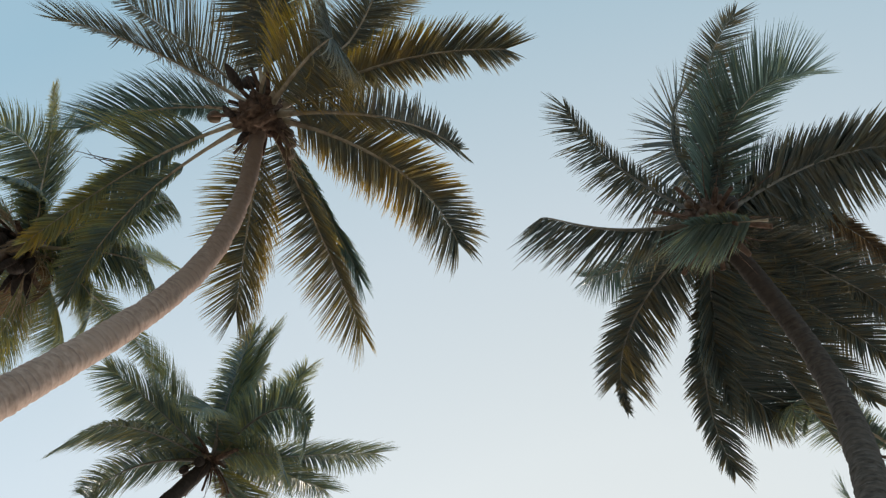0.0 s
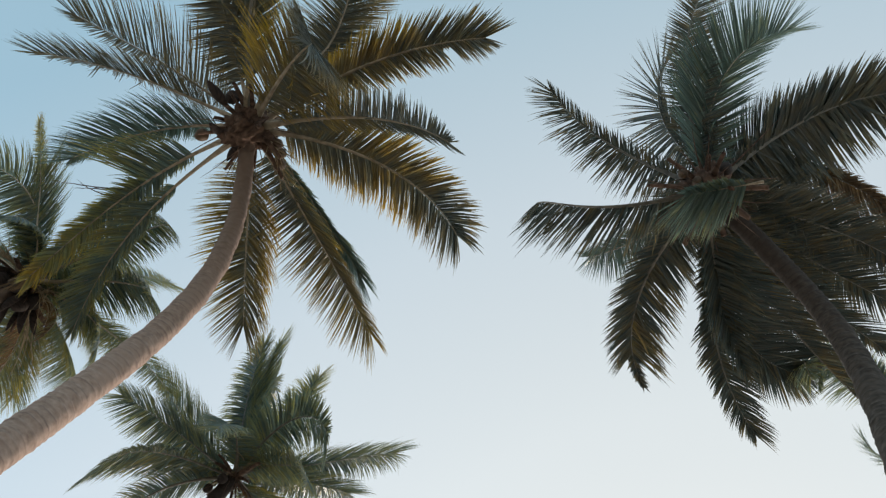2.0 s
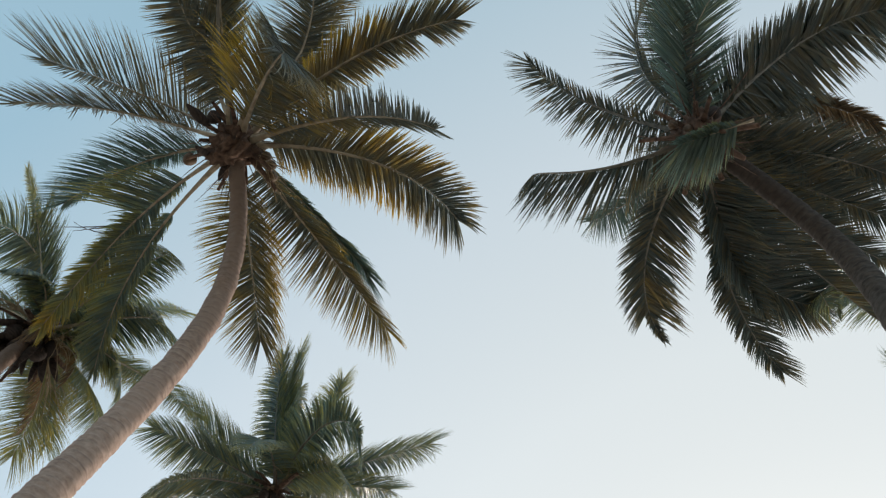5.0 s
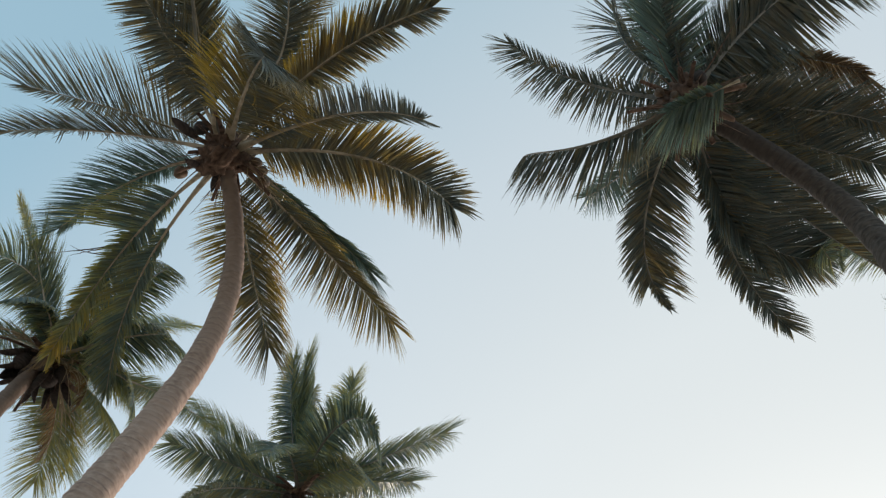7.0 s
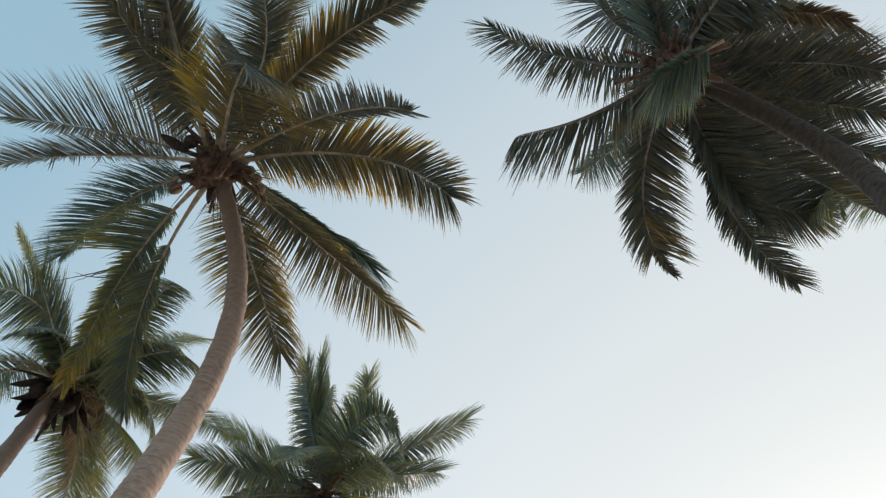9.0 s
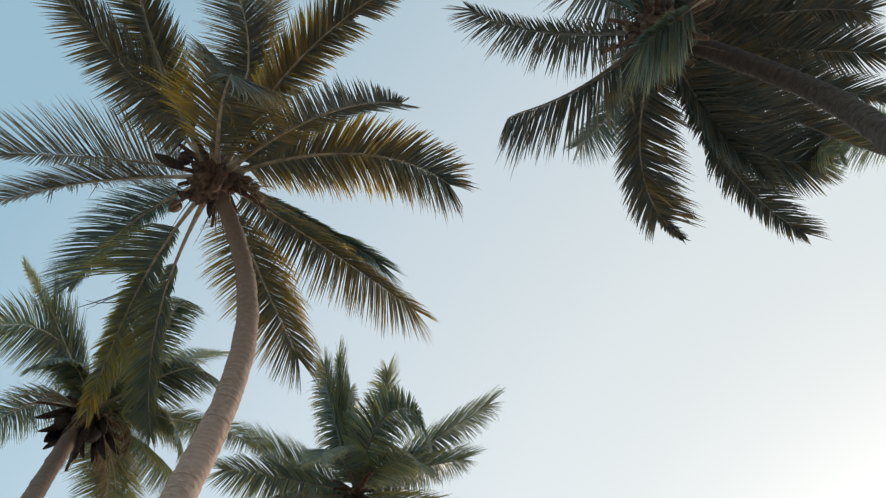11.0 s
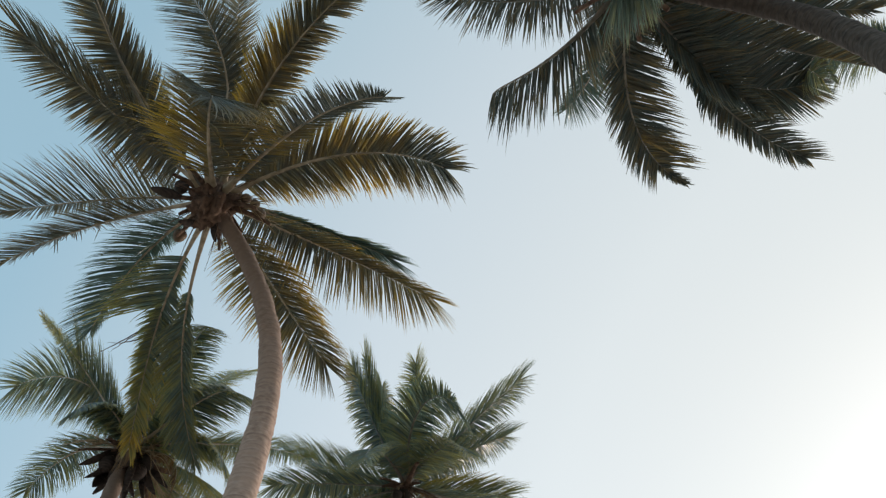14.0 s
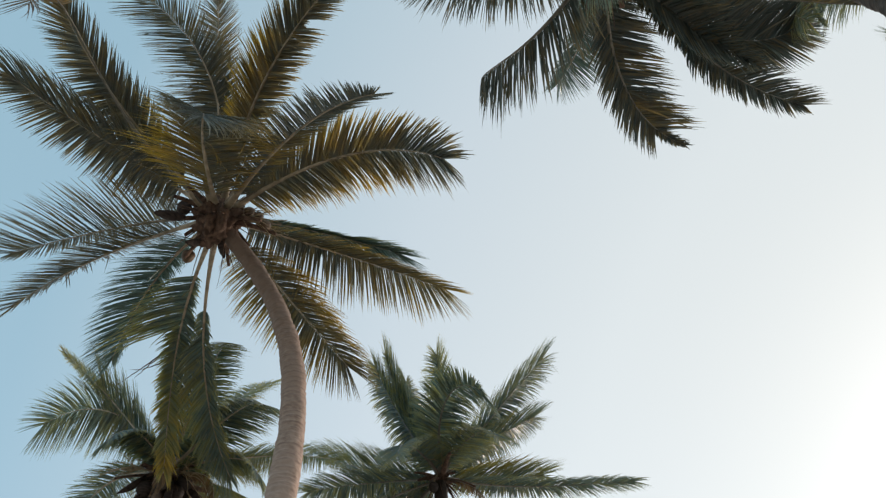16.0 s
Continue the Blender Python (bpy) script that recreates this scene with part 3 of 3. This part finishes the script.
frond(palm_c, 179.4, 21.7, 3.72, 103.1, -60.9, 1.48, 4, -7, roll=20, vee=(-10, 20), sides=(1.1, 0.9), hang=45, wide=1.5)
frond(palm_c, 94.8, 52.6, 4.19, 1.1, 3.8, 1.60, -4, -2, vee=(0, 0), sides=(1.1, 1.1), tip=0.1, spread=0.75, wide=1.3, split=True)
frond(palm_c, 70.1, 49.6, 3.38, 10.9, -0.5, 1.62, -1, -1, vee=(0, 10), sides=(1.1, 1.1), wide=1.5, spread=0.75)
frond(palm_c, 39.0, 32.0, 3.29, 14.5, 38.1, 1.66, -2, -2, roll=10, vee=(10, 10), sides=(0.75, 1.1), age=0.1, edge=0.14, wide=1.4)
frond(palm_c, 48.6, 19.5, 4.73, 48.4, 90.1, 1.88, -11, -7, vee=(20, 0), sides=(0.75, 0.9), hang=45, wide=1.5)
frond(palm_c, -53.5, 35.9, 4.39, -2.0, -21.6, 1.59, -3, 1, roll=-10, vee=(20, 10), sides=(1.1, 0.75), wide=1.5)
frond(palm_c, -55.7, 28.7, 4.00, 19.4, -24.2, 1.70, -5, 6, roll=-10, vee=(10, -10), sides=(0.9, 1.1), hang=35, wide=1.5)
frond(palm_c, -104.7, -30.3, 3.21, 58.2, -38.7, 1.79, -6, -2, roll=-20, vee=(-10, 10), sides=(0.75, 1.1), hang=45, wide=1.6)
frond(palm_c, -67.3, -31.6, 3.47, 151.7, 49.8, 1.87, -38, 33, leaf=0.75, hang=30)
frond(palm_c, 147.6, 21.8, 2.69, 92.9, -1.1, 0.98, -2, 0, age=0.1, leaf=0.65)
frond(palm_c, -153.4, 20.1, 2.51, 98.7, -22.7, 0.89, 2, -8, age=0.05, leaf=0.75)

frond(palm_d, -97.3, 57.6, 4.32, 76.7, 31.6, 1.63, -3, 7, roll=-20, vee=(10, 0), sides=(0.9, 1.1), leaf=0.95, wide=1.3, split=True)
frond(palm_d, -99.9, 51.5, 4.39, 20.2, -11.2, 1.55, 5, -3, vee=(20, 0), sides=(1.2, 1.1), tip=0.3, wide=1.4, torn=[(0, 0.6, 1.0, 0.3), (1, 0.55, 1.0, 0.3)])
frond(palm_d, -179.2, 0.5, 2.48, 90.3, 4.6, 1.51, 6, 0, roll=-20, vee=(-10, -10), sides=(0.45, 0.6), wide=1.8, hang=45)
frond(palm_d, 149.4, 25.0, 3.83, 81.7, -2.9, 1.56, -2, -4, roll=-10, vee=(0, -10), sides=(0.75, 0.75), age=0.03, tip=0.14, hang=40, wide=1.3)
frond(palm_d, 38.9, 76.8, 4.20, 25.7, 0.6, 1.60, 1, 0, roll=-20, vee=(20, 0), sides=(0.9, 0.9), age=0.04, tip=0.25, wide=1.3, patch=[(0, 0.45, 0.6, 0.2), (1, 0.45, 0.6, 0.2)])
frond(palm_d, 131.8, 3.7, 3.80, 61.6, 5.9, 1.56, 1, 1, vee=(10, 0), sides=(0.9, 0.6), wide=1.6, hang=36)
frond(palm_d, 114.2, -6.3, 3.03, 66.0, 12.4, 1.60, -1, 1, roll=20, vee=(10, -10), sides=(0.75, 0.6), hang=40, wide=1.4, edge=0.2)
frond(palm_d, -60.0, 35.1, 4.01, 61.4, 15.8, 1.62, -1, 3, vee=(0, 10), sides=(0.75, 0.9), loose=1.8, wide=1.2)
frond(palm_d, 53.1, 41.4, 4.43, 26.4, -20.9, 1.61, 16, -5, age=0.15, tip=0.2, leaf=0.6)
frond(palm_d, 15.5, 35.9, 3.78, 27.2, -0.4, 1.81, 5, -5, age=0.12, vee=(-35, -35), hang=50)
frond(palm_d, 23.0, 49.7, 3.78, 27.2, -1.9, 1.76, 7, -2, age=0.22, tip=0.3)
frond(palm_d, -5.2, 22.2, 3.80, 28.7, 29.5, 1.93, -4, -11, age=0.1, leaf=0.8, hang=35)
frond(palm_d, -2.4, 25.2, 3.80, 61.6, 0.3, 1.65, 1, 3, age=0.2, tip=0.25, leaf=0.95, hang=35)

frond(palm_e, -84.7, -16.4, 4.30, 72.6, -5.7, 1.59, 0, 3, roll=-20, vee=(10, 0), sides=(0.6, 0.45), age=-0.02, wide=1.5, hang=60)
frond(palm_e, 78.5, 28.5, 3.86, 4.1, -152.4, 1.62, 28, -81, age=0.0, leaf=0.6)
frond(palm_e, -74.5, -9.9, 4.47, 88.8, -46.2, 1.97, -17, -2)

for azimuth, rise, length, droop in ((150, -25, 1.8, 62), (110, -15, 2.0, 75), (40, -25, 1.8, 60)):
    dead_frond(palm_d, azimuth, rise, length, droop)
dead_frond(palm_c, 110, -30, 1.6, 55, 0.3)

# young upright fronds in the heart of the dark palm
for azimuth, rise, length in ((25, 72, 2.2), (150, 70, 2.2)):
    frond(palm_b, azimuth, rise, length, 35, 12, wide=1.1, leaf=0.7, age=0.0)


def dry_leaflet(root, a, b, c, width, mat):
    """A loose or torn leaflet, dried to a thin curled strip."""
    a, b, c = Vector(a), Vector(b), Vector(c)
    pts = [(1 - u) ** 2 * a + 2 * u * (1 - u) * b + u * u * c + 0.02 * Vector(noise.noise_vector(a * 3 + c * u * 5)) * u for u in (i / 12 for i in range(13))]
    mesh_part("dry_leaflet", tube_mesh(pts, [width * (1 - 0.8 * (i / 12) ** 2) for i in range(13)], 6, 0.3), mat, root)


for a, b, c in (((-4.52, 6.62, 10.99), (-4.84, 6.75, 10.61), (-5.27, 6.80, 10.25)),
                ((-4.53, 6.69, 10.94), (-4.82, 6.71, 10.64), (-5.03, 6.81, 10.39)),
                ((-4.58, 6.79, 10.84), (-4.84, 6.82, 10.55), (-5.08, 6.69, 10.45))):
    dry_leaflet(palm_a, a, b, c, 0.012, FIBRE)
for a, b, c in (((-5.69, 3.04, 12.13), (-5.77, 2.74, 12.17), (-5.94, 2.46, 12.26)),
                ((-5.69, 3.04, 12.13), (-5.71, 2.79, 12.19), (-5.83, 2.57, 12.30)),
                ((-5.74, 3.00, 12.11), (-5.72, 2.81, 12.18), (-5.79, 2.63, 12.30)),
                ((-5.65, 3.11, 12.13), (-5.61, 2.84, 12.23), (-5.67, 2.58, 12.38)),
                ((-5.61, 3.14, 12.14), (-5.55, 2.94, 12.23), (-5.58, 2.76, 12.38)),
                ((-5.80, 2.95, 12.10), (-5.80, 2.86, 12.12), (-5.90, 2.79, 12.20)),
                ((-5.60, 3.18, 12.14), (-5.63, 3.03, 12.17), (-5.75, 2.89, 12.26))):
    dry_leaflet(palm_a, a, b, c, 0.010, RACHIS_DARK)

# ---- nuts, sheaths and flower branches ----
coconut(palm_a, (-3.52, 4.59, 10.00), 0.085)
coconut(palm_a, (-3.61, 4.15, 10.55), 0.095, "SPATHE")
coconut(palm_a, (-2.56, 4.46, 10.41), 0.08)
coconut(palm_a, (-2.76, 4.30, 10.55), 0.07)
coconut(palm_a, (-2.68, 4.42, 10.63), 0.07)
spathe(palm_a, (-3.55, 4.19, 10.31), (-3.85, 3.99, 10.16), 0.075)
spathe(palm_a, (-3.38, 4.47, 10.12), (-3.46, 4.33, 9.93), 0.09)
spathe(palm_a, (-3.13, 4.50, 10.20), (-3.03, 4.63, 9.93), 0.05)
flower_stalk(palm_a, 70, 20, 0.9)
flower_stalk(palm_a, 95, 0, 0.8)
for a, b, width in (((-3.21, 4.15, 10.52), (-3.2, 3.7, 10.49), 0.05),
                    ((-3.36, 4.16, 10.52), (-3.43, 3.82, 10.41), 0.03),
                    ((-3.05, 4.18, 10.56), (-2.86, 3.96, 10.55), 0.04)):
    leaf_base(palm_a, a, b, width, RACHIS, "broken tan leaf base")
coconut(palm_b, (1.64, 1.43, 10.64), 0.06)
coconut(palm_b, (1.99, 1.10, 10.72), 0.08, "SPATHE")
coconut(palm_b, (1.80, 1.38, 10.52), 0.06)
coconut(palm_c, (-0.97, 11.10, 11.34), 0.08, "SPATHE")
coconut(palm_c, (-0.86, 10.77, 11.41), 0.09, "SPATHE")
flower_stalk(palm_c, 170, 30, 0.9)
spathe(palm_d, (-5.43, 9.10, 10.44), (-5.65, 8.90, 9.87), 0.12)
spathe(palm_d, (-5.45, 9.19, 10.34), (-5.48, 8.97, 9.75), 0.11)
spathe(palm_d, (-5.25, 9.24, 10.40), (-4.94, 9.31, 9.87), 0.10)
spathe(palm_d, (-5.02, 9.28, 10.50), (-4.65, 9.36, 9.98), 0.11)
coconut(palm_d, (-5.46, 8.97, 10.24), 0.13, "SPATHE")
coconut(palm_d, (-4.93, 9.18, 10.50), 0.13, "SPATHE")
spathe(palm_d, (-5.49, 8.91, 10.44), (-5.75, 8.74, 9.98), 0.10)
spathe(palm_d, (-5.04, 8.98, 10.33), (-5.00, 9.08, 9.77), 0.10)
coconut(palm_d, (-5.14, 8.85, 10.24), 0.12, "SPATHE")
coconut(palm_d, (-4.97, 9.12, 10.22), 0.12, "SPATHE")
coconut(palm_d, (-5.28, 9.08, 10.09), 0.12, "SPATHE")
spathe(palm_d, (-5.36, 9.16, 10.5), (-5.68, 9.04, 10.03), 0.07)
spathe(palm_d, (-5.31, 9.23, 10.46), (-5.59, 9.25, 9.85), 0.065)
spathe(palm_d, (-5.18, 9.33, 10.43), (-5.16, 9.46, 9.9), 0.08)
spathe(palm_d, (-5.05, 9.33, 10.5), (-4.88, 9.52, 10.0), 0.06)
spathe(palm_d, (-4.94, 9.33, 10.56), (-4.55, 9.47, 10.23), 0.08)
spathe(palm_d, (-5.38, 9.06, 10.59), (-5.64, 8.83, 10.28), 0.06)
for a, b, width in (((-5.17, 9.12, 10.72), (-4.75, 8.93, 10.84), 0.07),
                    ((-5.1, 9.21, 10.67), (-4.53, 9.15, 10.58), 0.08),
                    ((-5.33, 9.02, 10.73), (-5.55, 8.74, 10.57), 0.06),
                    ((-5.01, 9.25, 10.61), (-4.49, 9.25, 10.34), 0.06)):
    leaf_base(palm_d, a, b, width, FIBRE, "torn reddish-brown leaf sheath")
flower_stalk(palm_d, 120, -10, 1.2)
flower_stalk(palm_d, -140, -5, 1.1)
flower_stalk(palm_d, 40, 0, 1.2)
